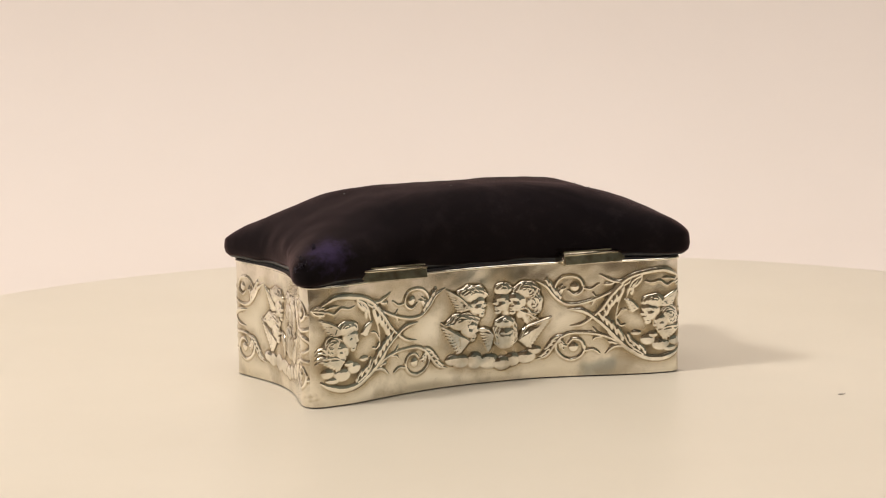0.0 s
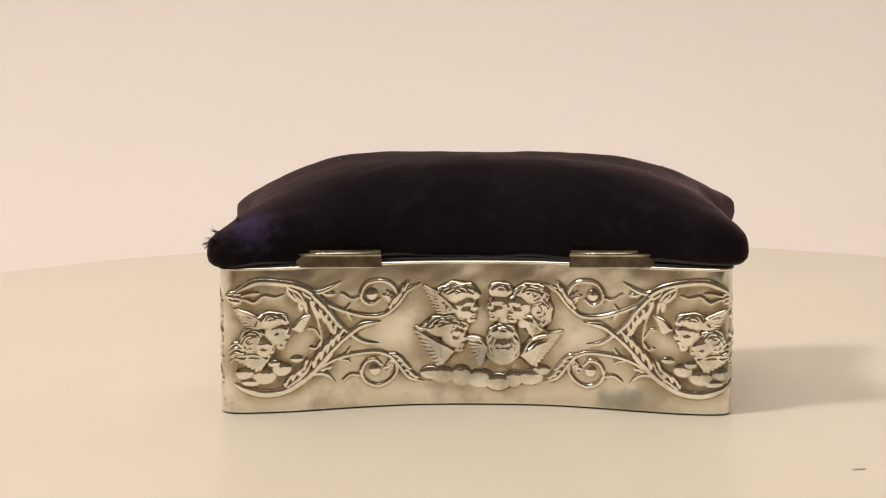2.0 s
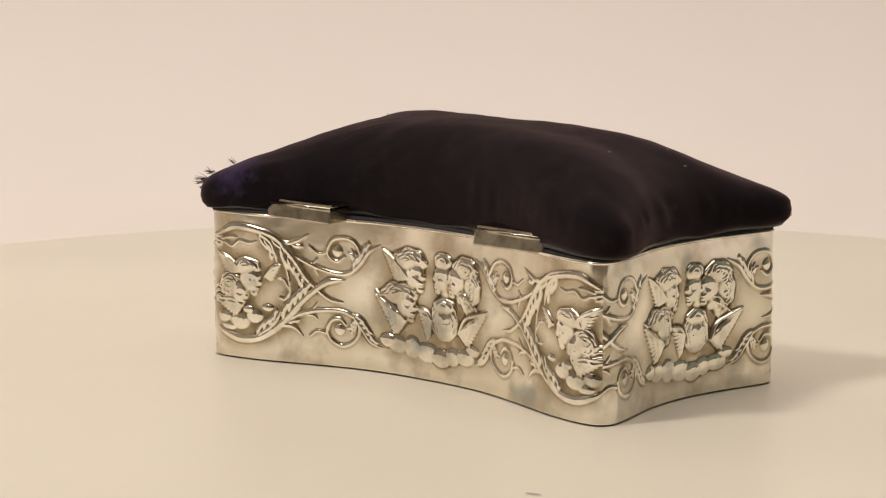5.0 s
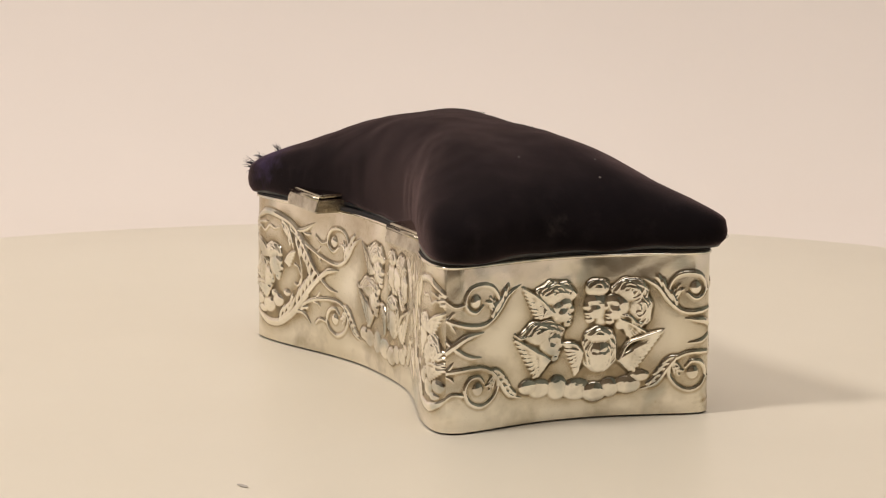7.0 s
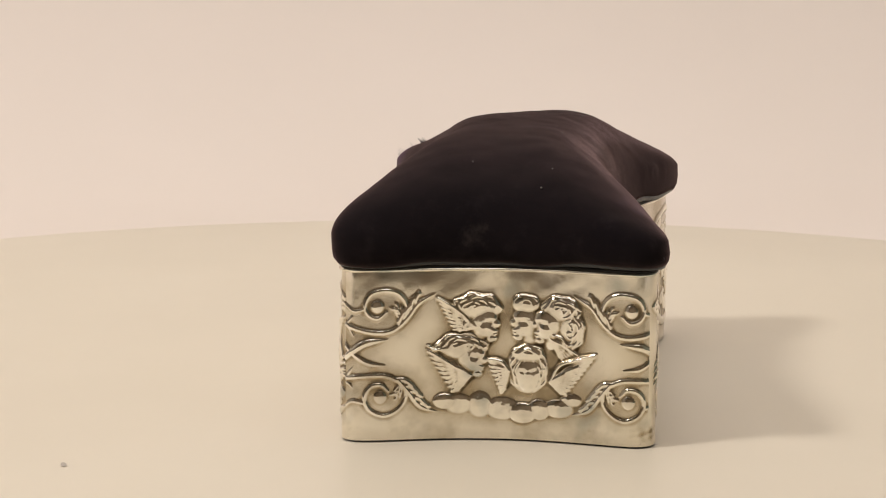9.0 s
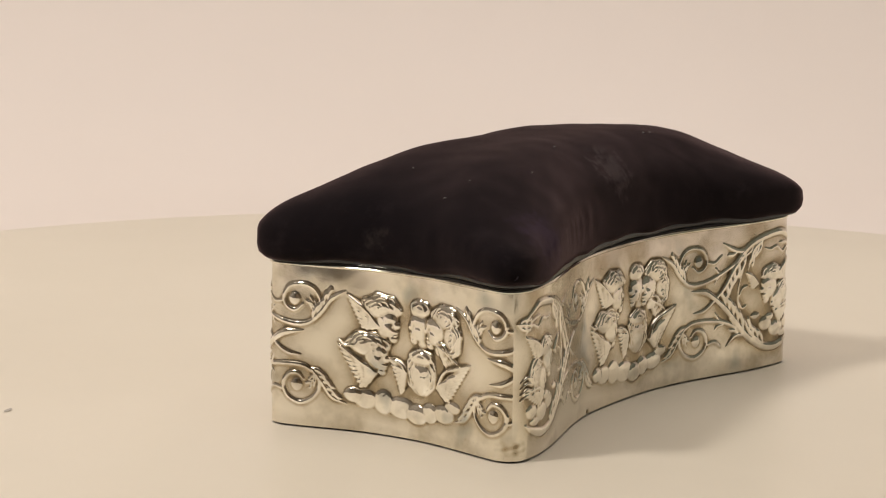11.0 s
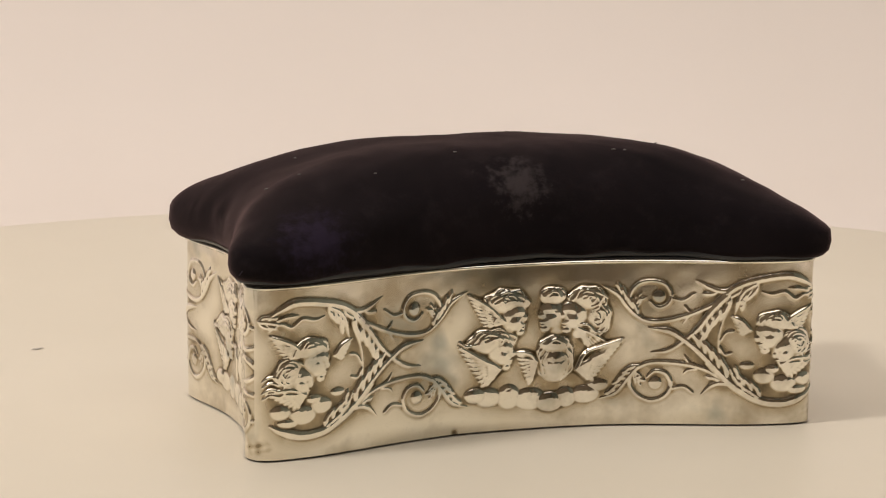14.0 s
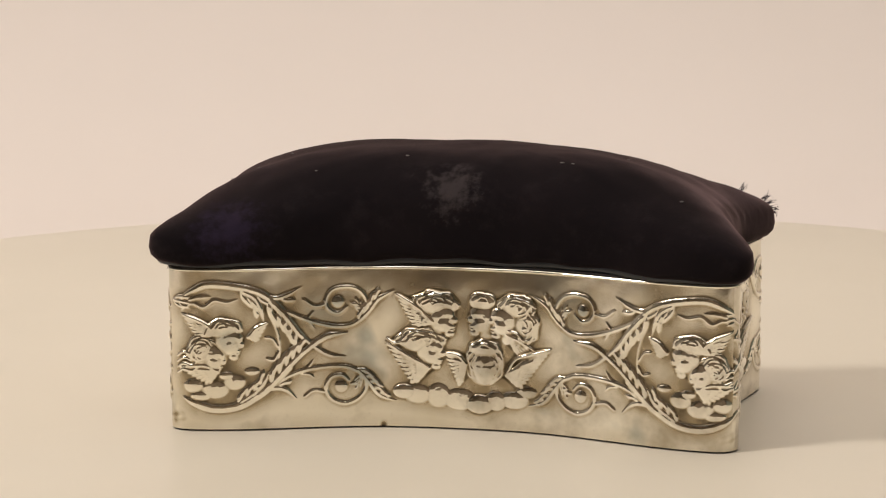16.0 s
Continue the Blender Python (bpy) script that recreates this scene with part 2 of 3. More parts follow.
def window(points, margin):
    lo, hi = np.min(points, 0) - margin, np.max(points, 0) + margin
    i0, i1 = np.searchsorted(U, lo[0]), np.searchsorted(U, hi[0])
    j0, j1 = np.searchsorted(V, lo[1]), np.searchsorted(V, hi[1])
    return slice(i0, i1), slice(j0, j1)


def curve(points, per=14):
    """Catmull-Rom through the points."""
    p = np.array(points, float)
    p = np.concatenate([2 * p[:1] - p[1:2], p, 2 * p[-1:] - p[-2:-1]])
    out = []
    for a, b, c, d in zip(p, p[1:], p[2:], p[3:]):
        for t in np.arange(per) / per:
            out.append(0.5 * (2 * b + (c - a) * t + (2 * a - 5 * b + 4 * c - d) * t * t + (3 * b - a - 3 * c + d) * t**3))
    return np.array(out + [p[-2]])


def stroke(points, wide, high, taper=(0.35, 0.35), mirror=False, full=0.85):
    """A rounded ridge along a curve, thinner at its ends."""
    for sign in (1, -1) if mirror else (1,):
        c = curve(np.array(points, float) * (sign, 1))
        t = np.linspace(0, 1, len(c))
        body = np.minimum(1, np.minimum(taper[0] + t / 0.35, taper[1] + (1 - t) / 0.35))
        w = window(c, wide * 1.5)
        gu, gv = GU[w], GV[w]
        best = np.zeros_like(gu)
        for (x, y), r, k in zip(c, wide * 0.86 * body, body):
            d2 = ((gu - x) ** 2 + (gv - y) ** 2) / (r * r)
            best = np.maximum(best, np.clip(1 - d2, 0, 1) ** full * high * (0.55 + 0.45 * k))
        raise_to(w, best)


def dome(u, v, ru, rv, high, turn=0.0, fall=0.6, mirror=False):
    """A rounded lobe."""
    for sign in (1, -1) if mirror else (1,):
        w = window(np.array([(sign * u, v)]), max(ru, rv) * 1.05)
        a = radians(turn) * sign
        x, y = GU[w] - sign * u, GV[w] - v
        x, y = (x * math.cos(a) + y * math.sin(a)), (-x * math.sin(a) + y * math.cos(a))
        raise_to(w, np.clip(1 - (x / ru) ** 2 - (y / rv) ** 2, 0, 1) ** fall * high)


def leaf(points, wide, high, leaflets=4, sides=(1, -1), mirror=False):
    """An acanthus stem: a smooth tapering rib, with long lobes that lie close along it and end in points."""
    c = curve(points)
    way = np.gradient(c, axis=0)
    way /= np.linalg.norm(way, axis=1)[:, None]
    for i in range(leaflets):
        t = int((len(c) - 1) * (0.02 + 0.74 * i / leaflets))
        size = wide * (3.3 - 1.2 * i / leaflets)
        for turn in sides:
            side = np.array([-way[t][1], way[t][0]]) * turn
            lobe = [c[t] + side * wide * 0.3, c[t] + way[t] * size * 0.4 + side * (wide * 0.70 + size * 0.12), c[t] + way[t] * size * 0.8 + side * (wide * 0.75 + size * 0.20), c[t] + way[t] * size * 1.1 + side * (wide * 0.7 + size * 0.34)]
            stroke(lobe, 0.62 * wide, high * 0.92, (0.5, 0.12), mirror=mirror)
    stroke(points, wide * 0.66, high, (0.8, 0.15), mirror=mirror)


def wing(edge, low, high, feathers=8, mirror=False):
    """A smooth leading edge from the root to the tip; long feathers fan out from the root to the line from tip to low, in three overlapping rows."""
    c = curve(edge)
    root, tip, low = c[0], c[-1], np.array(low, float)
    span = np.linalg.norm(low - tip)
    for row, (size, lift_) in enumerate(((1.0, 0.55), (0.66, 0.78), (0.36, 0.98))):
        for i in range(feathers):
            k = (i + 0.5 * (row % 2)) / (feathers - 0.5)
            a = root + (low - root) * 0.45 * k
            b = tip + (low - tip) * (0.06 + 0.94 * k)
            b = a + (b - a) * size
            bend = np.array([a[1] - b[1], b[0] - a[0]]) * 0.06 * (1 if np.cross(tip - root, low - root) < 0 else -1)
            stroke([a, (a + b) / 2 + bend, b], min(0.8, 0.62 * span / feathers), high * lift_, (0.7, 0.5), mirror=mirror, full=0.6)
    stroke(edge, 0.60, high * 1.05, (0.9, 0.25), mirror=mirror)


def locks(u, v, ru, rv, high, start, stop, count, seed=0, mirror=False):
    """A cap of hair: wavy locks that sweep round part of an oval, from start to stop degrees, close over the skull."""
    rng = random.Random(seed)
    dome(u, v, ru, rv, high * 0.80, fall=0.55, mirror=mirror)
    rounds = max(3, int(round(min(ru, rv) / 0.6)))
    for n in range(rounds):
        r = 0.22 + 0.74 * n / (rounds - 1)
        cuts = max(2, int(count * r / 7))
        for i in range(cuts):
            a0 = start + (stop - start) * (i - 0.15 + rng.uniform(-0.15, 0.15)) / cuts
            a1 = start + (stop - start) * (i + 1.1) / cuts
            points = []
            for s in range(6):
                a = radians(a0 + (a1 - a0) * s / 5)
                q = r + 0.07 * math.sin(1.6 * s + 2 * n + seed) - 0.10 * s / 5
                points.append((u + ru * q * math.cos(a), v + rv * q * math.sin(a)))
            skull = max(0.0, 1 - r * r) ** 0.55
            stroke(points, 0.36, high * (0.36 + 0.64 * skull) * rng.uniform(0.96, 1.06), (0.5, 0.4), mirror=mirror, full=0.5)


def side_head(u, v, size, facing, high, lean=0.0, mirror=False):
    """A plain head seen from the side: smooth rounded lobes for brow, nose, cheek and chin."""
    lobes = ((-0.5, 0.3, 3.0, 3.4, 1.0), (0.9, 1.3, 1.7, 1.5, 0.9), (2.25, -0.15, 0.75, 0.85, 0.75), (1.75, 0.6, 0.8, 1.2, 0.7), (0.3, -1.1, 1.8, 1.7, 1.02), (1.75, -1.55, 0.75, 0.42, 0.72), (1.65, -2.15, 0.7, 0.38, 0.68), (1.05, -2.9, 1.1, 0.85, 0.8), (-1.6, -3.0, 1.7, 1.8, 0.55))
    for sign in (1, -1) if mirror else (1,):
        w = window(np.array([(sign * u, v)]), 4.6 * size)
        a = radians(lean)
        x, y = (GU[w] - sign * u) * facing * sign / size, (GV[w] - v) / size
        x, y = x * math.cos(a) + y * math.sin(a), -x * math.sin(a) + y * math.cos(a)
        total = np.zeros_like(x)
        for cx, cy, rx, ry, h in lobes:
            total += (np.clip(1 - ((x - cx) / rx) ** 2 - ((y - cy) / ry) ** 2, 0, 1) ** 0.62 * h) ** 3.2
        total = total ** (1 / 3.2) * 0.9 * high
        hollow = 0.15 * np.exp(-(((x - 1.35) / 0.62) ** 2) - ((y - 0.45) / 0.34) ** 2) + 0.16 * np.exp(-(((x - 1.7) / 0.7) ** 2) - ((y + 1.85) / 0.16) ** 2) + 0.14 * np.exp(-(((x - 1.3) / 0.3) ** 2) - ((y + 0.75) / 0.45) ** 2)
        raise_to(w, np.clip(total * (1 - hollow), 0, None))


def front_head(u, v, ru, rv, high):
    """A plain oval head seen from the front, with a soft brow, nose and chin."""
    w = window(np.array([(u, v)]), max(ru, rv) * 1.05)
    x, y = (GU[w] - u) / ru, (GV[w] - v) / rv

    def soft(a, b, p, q):
        return np.exp(-(((x - a) / p) ** 2) - ((y - b) / q) ** 2)

    narrow = 1 + 0.18 * np.clip(-y, 0, 1)
    inside = np.clip(1 - (x * narrow) ** 2 - y * y, 0, 1)
    h = 0.82 * inside**0.5
    h = h + inside**0.3 * (0.08 * soft(0, -0.05, 0.11, 0.26) - 0.05 * soft(-0.40, 0.16, 0.20, 0.10) - 0.05 * soft(0.40, 0.16, 0.20, 0.10) + 0.05 * soft(-0.45, -0.25, 0.25, 0.25) + 0.05 * soft(0.45, -0.25, 0.25, 0.25) - 0.025 * soft(0, -0.50, 0.22, 0.05))
    raise_to(w, h * high)


def emboss():
    m = True
    # the two crossing acanthus stems on each side
    stroke([(-59, 28.2), (-56, 29.9), (-52.8, 31.0), (-47.2, 30.5), (-42.5, 29.2), (-39, 26.7), (-36.2, 23.2)], 1.0, 0.75, (0.3, 0.9), mirror=m)
    leaf([(-46, 29.6), (-43, 27.6), (-41.4, 22.7)], 1.1, 0.7, 4, sides=(-1,), mirror=m)
    leaf([(-40.2, 27.3), (-36.7, 23.6), (-34.2, 20.2), (-31.6, 17.8)], 1.45, 0.85, 5, sides=(-1,), mirror=m)
    stroke([(-34, 20), (-31.3, 17.6), (-28, 15.5), (-24.4, 15.0)], 0.65, 0.6, (0.8, 0.2), mirror=m)
    stroke([(-58.5, 6.8), (-56.4, 5.7), (-52, 4.5), (-47.3, 5.0), (-43, 7.2), (-39.8, 9.8), (-36.5, 13)], 1.15, 0.8, (0.3, 0.9), mirror=m)
    leaf([(-47, 5.6), (-42.6, 8.8), (-40.6, 12.4)], 1.1, 0.75, 4, sides=(1,), mirror=m)
    leaf([(-40.0, 9.6), (-36.6, 13.3), (-33.6, 16.2), (-31.3, 17.8)], 1.4, 0.9, 5, sides=(1,), mirror=m)
    stroke([(-33, 16.6), (-31.3, 17.9), (-28.4, 19.6), (-24.1, 20.2)], 0.85, 0.75, (0.8, 0.2), mirror=m)
    # upper scroll
    stroke([(-41, 28.2), (-37.4, 25.4), (-31.9, 22.9), (-27, 21.7), (-23.3, 21.9), (-20.4, 23.8)], 0.62, 0.6, (0.5, 0.9), mirror=m)
    leaf([(-21.6, 22.8), (-19.6, 24.9), (-17.6, 27.4), (-14.3, 29.2)], 1.0, 0.75, 5, sides=(1,), mirror=m)
    stroke([(-20.3, 24.4), (-20.1, 27), (-21.6, 29.2), (-24.1, 30.0), (-27.2, 29.4), (-28.6, 27.2), (-27.9, 25.2), (-26.0, 24.5), (-24.3, 25.7)], 0.55, 0.62, (0.9, 0.6), mirror=m)
    dome(-26.1, 26.8, 1.35, 1.35, 0.8, mirror=m)
    leaf([(-21.2, 24.6), (-21.9, 26.1), (-23.6, 26.7)], 0.5, 0.55, 3, mirror=m)
    stroke([(-28.4, 26.4), (-31.0, 26.0), (-33.2, 27.4)], 0.42, 0.5, (0.7, 0.7), mirror=m)
    leaf([(-43.0, 29.2), (-39.4, 28.0), (-36.6, 28.6), (-33.6, 30.2)], 1.0, 0.65, 3, sides=(-1,), mirror=m)
    stroke([(-33.4, 23.4), (-32, 22.5), (-31.0, 20.9)], 0.4, 0.45, (0.8, 0.2), mirror=m)
    stroke([(-33, 23.2), (-31.9, 24.0), (-31.3, 25.0)], 0.35, 0.42, (0.8, 0.2), mirror=m)
    # lower scroll
    stroke([(-40.4, 8.4), (-36.4, 11.3), (-31.4, 12.7), (-25, 13.0), (-21.6, 11.8)], 0.6, 0.6, (0.5, 0.9), mirror=m)
    leaf([(-22, 12.2), (-19.8, 9.6), (-17.4, 6.7), (-13.8, 5.4)], 1.0, 0.75, 5, sides=(1,), mirror=m)
    stroke([(-20.7, 11.4), (-20.4, 8.4), (-22.2, 6.0), (-25, 5.0), (-27.8, 6.2), (-28.8, 8.6), (-27.7, 10.7), (-25.5, 11.2), (-24.0, 9.9)], 0.55, 0.62, (0.9, 0.6), mirror=m)
    dome(-25.6, 8.7, 1.35, 1.35, 0.8, mirror=m)
    leaf([(-21.4, 11.0), (-22.2, 9.4), (-23.6, 9.0)], 0.5, 0.55, 3, mirror=m)
    stroke([(-28.6, 7.5), (-31.4, 7.9), (-33.3, 6.6)], 0.45, 0.5, (0.7, 0.8), mirror=m)
    leaf([(-44, 7.2), (-40.4, 8.6), (-37.4, 8.4), (-34.8, 6.0)], 1.05, 0.7, 3, sides=(1,), mirror=m)
    stroke([(-34, 12.2), (-32.3, 13.2), (-31.4, 14.6)], 0.4, 0.45, (0.8, 0.2), mirror=m)
    stroke([(-34, 11.6), (-32.2, 11.4), (-31.2, 10.3)], 0.4, 0.45, (0.8, 0.2), mirror=m)
    # tendril round the corner medallion
    stroke([(-40.6, 24.6), (-38.9, 21), (-38.4, 17), (-39.2, 13), (-41.2, 10.4)], 0.4, 0.5, (0.5, 0.5), mirror=m)
    stroke([(-38.7, 17.4), (-39.8, 19.2), (-41.3, 19.6)], 0.42, 0.5, (0.7, 0.8), mirror=m)
    stroke([(-38.6, 16.4), (-39.6, 14.8), (-41.0, 15.0)], 0.42, 0.5, (0.7, 0.8), mirror=m)
    # corner medallion: two small winged heads over clouds
    wing([(-51.0, 20.4), (-54.0, 22.8), (-58.6, 24.8)], (-55.6, 20.0), 0.95, 6, mirror=m)
    wing([(-44.8, 19.8), (-43.2, 21.6), (-40.8, 22.8)], (-42.8, 18.8), 0.85, 5, mirror=m)
    side_head(-48.6, 18.6, 0.98, 1, 1.25, -8, mirror=m)
    locks(-49.8, 21.6, 3.9, 2.2, 1.45, -10, 200, 22, 3, mirror=m)
    side_head(-52.0, 15.2, 0.88, 1, 1.2, -14, mirror=m)
    locks(-54.6, 16.8, 3.3, 3.4, 1.25, 40, 280, 22, 4, mirror=m)
    for i in range(4):
        top = 17.6 - 1.2 * i
        stroke([(-53.4 + 0.2 * i, top), (-55.2, top - 0.3), (-56.6, top - 1.3), (-58.4, top - 1.0), (-60.0, top - 2.0)], 0.45, 0.95, (0.6, 0.3), mirror=m)
    wing([(-51.2, 12.6), (-54.4, 13.8), (-59.6, 13.4)], (-53.4, 9.8), 1.05, 7, mirror=m)
    stroke([(-58.6, 25.6), (-56.4, 27.0), (-54.0, 26.2), (-51.8, 27.6), (-49.2, 27.2), (-47.0, 27.8)], 0.5, 0.45, (0.5, 0.3), mirror=m)
    stroke([(-57.6, 27.6), (-55.2, 28.2), (-52.6, 28.4)], 0.6, 0.4, (0.5, 0.3), mirror=m)
    leaf([(-60.6, 27.6), (-58.6, 27.4), (-56.2, 27.0)], 0.8, 0.6, 2, mirror=m)
    for u, v, ru, rv in ((-52.0, 8.6, 3.0, 1.9), (-47.8, 10.2, 2.4, 1.7), (-56.4, 9.4, 2.2, 1.5), (-44.2, 12.4, 1.6, 0.8), (-49.4, 11.6, 1.7, 0.9), (-55.0, 7.2, 2.2, 1.0)):
        dome(u, v, ru, rv, 0.7, fall=0.6, mirror=m)
    # middle group: five small heads, wings and a bank of cloud
    for u, v, ru, rv in ((-12.4, 7.6, 2.4, 1.6), (-9.6, 7.0, 3.0, 2.1), (-5.2, 6.8, 2.6, 2.7), (-0.6, 6.2, 3.6, 2.3), (3.6, 5.4, 3.0, 2.1), (7.0, 6.2, 2.4, 2.1), (11.0, 6.6, 3.2, 1.9), (13.6, 8.4, 2.4, 1.3)):
        dome(u, v, ru, rv, 0.9 + 0.3 * math.sin(4 * u), fall=0.5)
    wing([(-5.8, 22.4), (-9.4, 25.6), (-14.0, 28.6)], (-10.4, 21.6), 1.35, 8)
    side_head(-4.1, 23.2, 1.02, 1, 1.6, 4)
    locks(-5.8, 26.4, 5.0, 2.9, 1.8, -5, 200, 30, 5)
    side_head(3.9, 23.4, 0.98, -1, 1.35, 6)
    locks(4.2, 27.2, 2.8, 2.0, 1.55, -10, 190, 20, 6)
    wing([(9.2, 20.6), (12.0, 19.4), (15.2, 17.6)], (11.6, 16.0), 1.2, 6)
    side_head(8.4, 23.2, 1.05, -1, 1.85, 4)
    locks(11.4, 26.4, 4.2, 2.8, 2.0, -60, 190, 30, 7)
    locks(13.4, 22.6, 3.0, 4.2, 1.7, -120, 100, 30, 8)
    stroke([(9.6, 21.4), (11.6, 21.0), (13.0, 19.6), (14.8, 19.6)], 0.5, 1.9, (0.6, 0.4))
    wing([(-7.0, 12.8), (-11.0, 15.0), (-16.2, 18.2)], (-10.6, 9.0), 1.3, 9)
    side_head(-6.6, 16.2, 1.0, 1, 1.65, -4)
    locks(-8.8, 18.6, 5.4, 2.7, 1.85, -5, 215, 30, 9)
    stroke([(-9.6, 17.4), (-12.2, 18.2), (-14.4, 18.0), (-16.0, 19.0)], 0.5, 1.4, (0.6, 0.2))
    wing([(0.8, 13.8), (-0.8, 15.6), (-3.8, 16.2)], (-0.6, 8.8), 1.25, 8)
    wing([(9.2, 11.8), (11.2, 15.2), (14.6, 16.6), (19.0, 18.0)], (12.4, 9.2), 1.4, 10)
    locks(4.7, 14.2, 4.2, 4.9, 1.4, -60, 240, 40, 10)
    front_head(4.7, 13.3, 3.0, 3.8, 2.1)
    locks(4.7, 17.2, 3.4, 2.0, 2.0, -5, 185, 22, 11)
    # fine chasing: a grain over the raised work, fainter on the plain sheet
    grain = np.random.default_rng(4).normal(size=HEIGHT.shape)
    grain = softened(grain, 0.16)
    HEIGHT[...] += grain * np.where(HEIGHT > 0.25, 0.07, 0.006)
    # slight hammering and dents of the sheet
    HEIGHT[...] += 0.10 * np.sin(GU * 0.23 + 1.3 * np.sin(GV * 0.19)) * np.sin(GV * 0.27 + 0.8 * np.sin(GU * 0.13)) + 0.03 * np.sin(GU * 0.71 + 2 * np.sin(GV * 0.31)) * np.sin(GV * 0.63)


def softened(field, radius):
    """Mean over a square of about that many mm, twice."""
    n = max(1, int(round(radius / STEP)))
    for _ in range(2):
        for axis in (0, 1):
            pad = np.concatenate([np.repeat(np.take(field, [0], axis), n, axis), field, np.repeat(np.take(field, [-1], axis), n, axis)], axis)
            c = np.cumsum(np.concatenate([np.zeros_like(np.take(pad, [0], axis)), pad], axis), axis)
            size = field.shape[axis]
            field = (np.take(c, range(2 * n + 1, 2 * n + 1 + size), axis) - np.take(c, range(size), axis)) / (2 * n + 1)
    return field


def build_walls(box):
    """The silver walls as one continuous sheet, cut into its panels and its embossed pieces."""
    emboss()
    height = 0.5 * HEIGHT + 0.5 * softened(HEIGHT, 0.2)
    # tarnish with shade painted in: darker in hollows and beside raised work
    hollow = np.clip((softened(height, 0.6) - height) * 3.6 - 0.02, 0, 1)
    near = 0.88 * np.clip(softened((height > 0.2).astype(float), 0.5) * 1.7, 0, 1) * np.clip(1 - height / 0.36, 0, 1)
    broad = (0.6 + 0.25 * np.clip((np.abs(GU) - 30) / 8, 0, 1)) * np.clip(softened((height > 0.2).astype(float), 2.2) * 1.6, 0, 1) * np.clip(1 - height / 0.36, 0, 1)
    # band under the rim: tarnish, plus dark room reflections put into the colour
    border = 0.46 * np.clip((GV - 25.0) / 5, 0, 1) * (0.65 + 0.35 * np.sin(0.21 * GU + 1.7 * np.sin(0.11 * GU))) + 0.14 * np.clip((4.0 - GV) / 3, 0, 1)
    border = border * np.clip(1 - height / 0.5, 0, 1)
    tarnish_shade = np.clip(np.maximum(np.maximum(hollow, near), np.maximum(broad, border)), 0, 1)
    xy, out, at, length = outline(2200)
    middles = [0.0, length / 4, length / 2, 3 * length / 4]
    gap = (at[:, None] - np.array(middles) + length / 2) % length - length / 2
    # a face is long or short; the corners lie at a fixed length from the long faces' middles
    q = np.array(quarter())
    run = np.r_[0, np.cumsum(np.hypot(*np.diff(q, axis=0).T))]
    corner = run[72]
    n = len(at)
    face, along = np.zeros(n, int), np.zeros(n)
    for i in range(n):
        s = gap[i]
        face[i] = 0 if abs(s[0]) < corner else 2 if abs(s[2]) < corner else 1 if abs(s[1]) < length / 4 else 3
        along[i] = s[face[i]] * 1000 / (0.965 if face[i] % 2 else 1.0) - 1.5  # the stamp sits a little off the middle
    col = np.clip(((along + 64) / STEP), 0, len(U) - 1.001)
    low = col.astype(int)
    part_of = (col - low)[:, None]
    h = height[low] * (1 - part_of) + height[low + 1] * part_of
    t = tarnish_shade[low] * (1 - part_of) + tarnish_shade[low + 1] * part_of
    h = h * 0.00050 - (0.00014 + 0.00019 * np.cos(4 * math.pi * at / length) + 0.00012 * np.sin(6 * math.pi * at / length + 0.9))[:, None] * np.clip((V - 19.0) / 15.0, 0, 1)[None] ** 2  # the long sides draw in towards the rim
    t = t * (1 - 0.6 * (face % 2)[:, None] * np.clip((V - 27.5) / 2, 0, 1)[None])  # the short sides' band is painted lighter, as they mirror the bright disc
    # a nick in the lower edge of the front, and old stains low on the corners
    nick = np.exp(-(((along[:, None] + 16.8) / 0.7) ** 2) - ((V[None] - 0.4) / 0.7) ** 2) * (face == 0)[:, None]
    h = h - 0.00035 * nick
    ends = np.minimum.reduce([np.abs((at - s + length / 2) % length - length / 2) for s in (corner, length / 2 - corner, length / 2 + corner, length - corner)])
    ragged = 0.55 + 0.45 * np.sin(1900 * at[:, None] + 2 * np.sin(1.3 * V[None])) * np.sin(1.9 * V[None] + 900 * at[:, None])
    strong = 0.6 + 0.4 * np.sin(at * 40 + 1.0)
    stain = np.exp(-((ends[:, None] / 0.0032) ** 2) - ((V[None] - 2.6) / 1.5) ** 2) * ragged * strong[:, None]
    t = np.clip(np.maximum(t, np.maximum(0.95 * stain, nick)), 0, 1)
    z = 0.0004 + V * 0.001 * (WALL - 0.0004) / 0.034
    places = np.empty((n, len(V), 3))
    places[..., :2] = xy[:, None] + out[:, None] * h[..., None]
    places[..., 2] = z
    du = np.roll(places, -1, 0) - np.roll(places, 1, 0)
    dv = np.gradient(places, axis=1)
    normal = np.cross(du, dv)
    normal /= np.linalg.norm(normal, axis=-1)[..., None]
    side = np.abs(along)
    up = np.arange(len(V) - 1)
    rows = (up >= 12) & (up < 200)
    for f in range(4):
        mine = face == f
        for name, choose, label in (
            ("cherub_relief", mine & (side < 18.4), "embossed group of small winged heads on cloud"),
            ("scroll_relief", mine & (side >= 18.4) & (side < 36.5) & (along < 0), "embossed acanthus scroll"),
            ("scroll_relief", mine & (side >= 18.4) & (side < 36.5) & (along > 0), "embossed acanthus scroll"),
            ("medallion_relief", mine & (side >= 36.5) & (along < 0), "embossed leaf medallion with winged heads"),
            ("medallion_relief", mine & (side >= 36.5) & (along > 0), "embossed leaf medallion with winged heads"),
        ):
            if choose.any():
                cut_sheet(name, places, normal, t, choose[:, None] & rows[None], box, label)
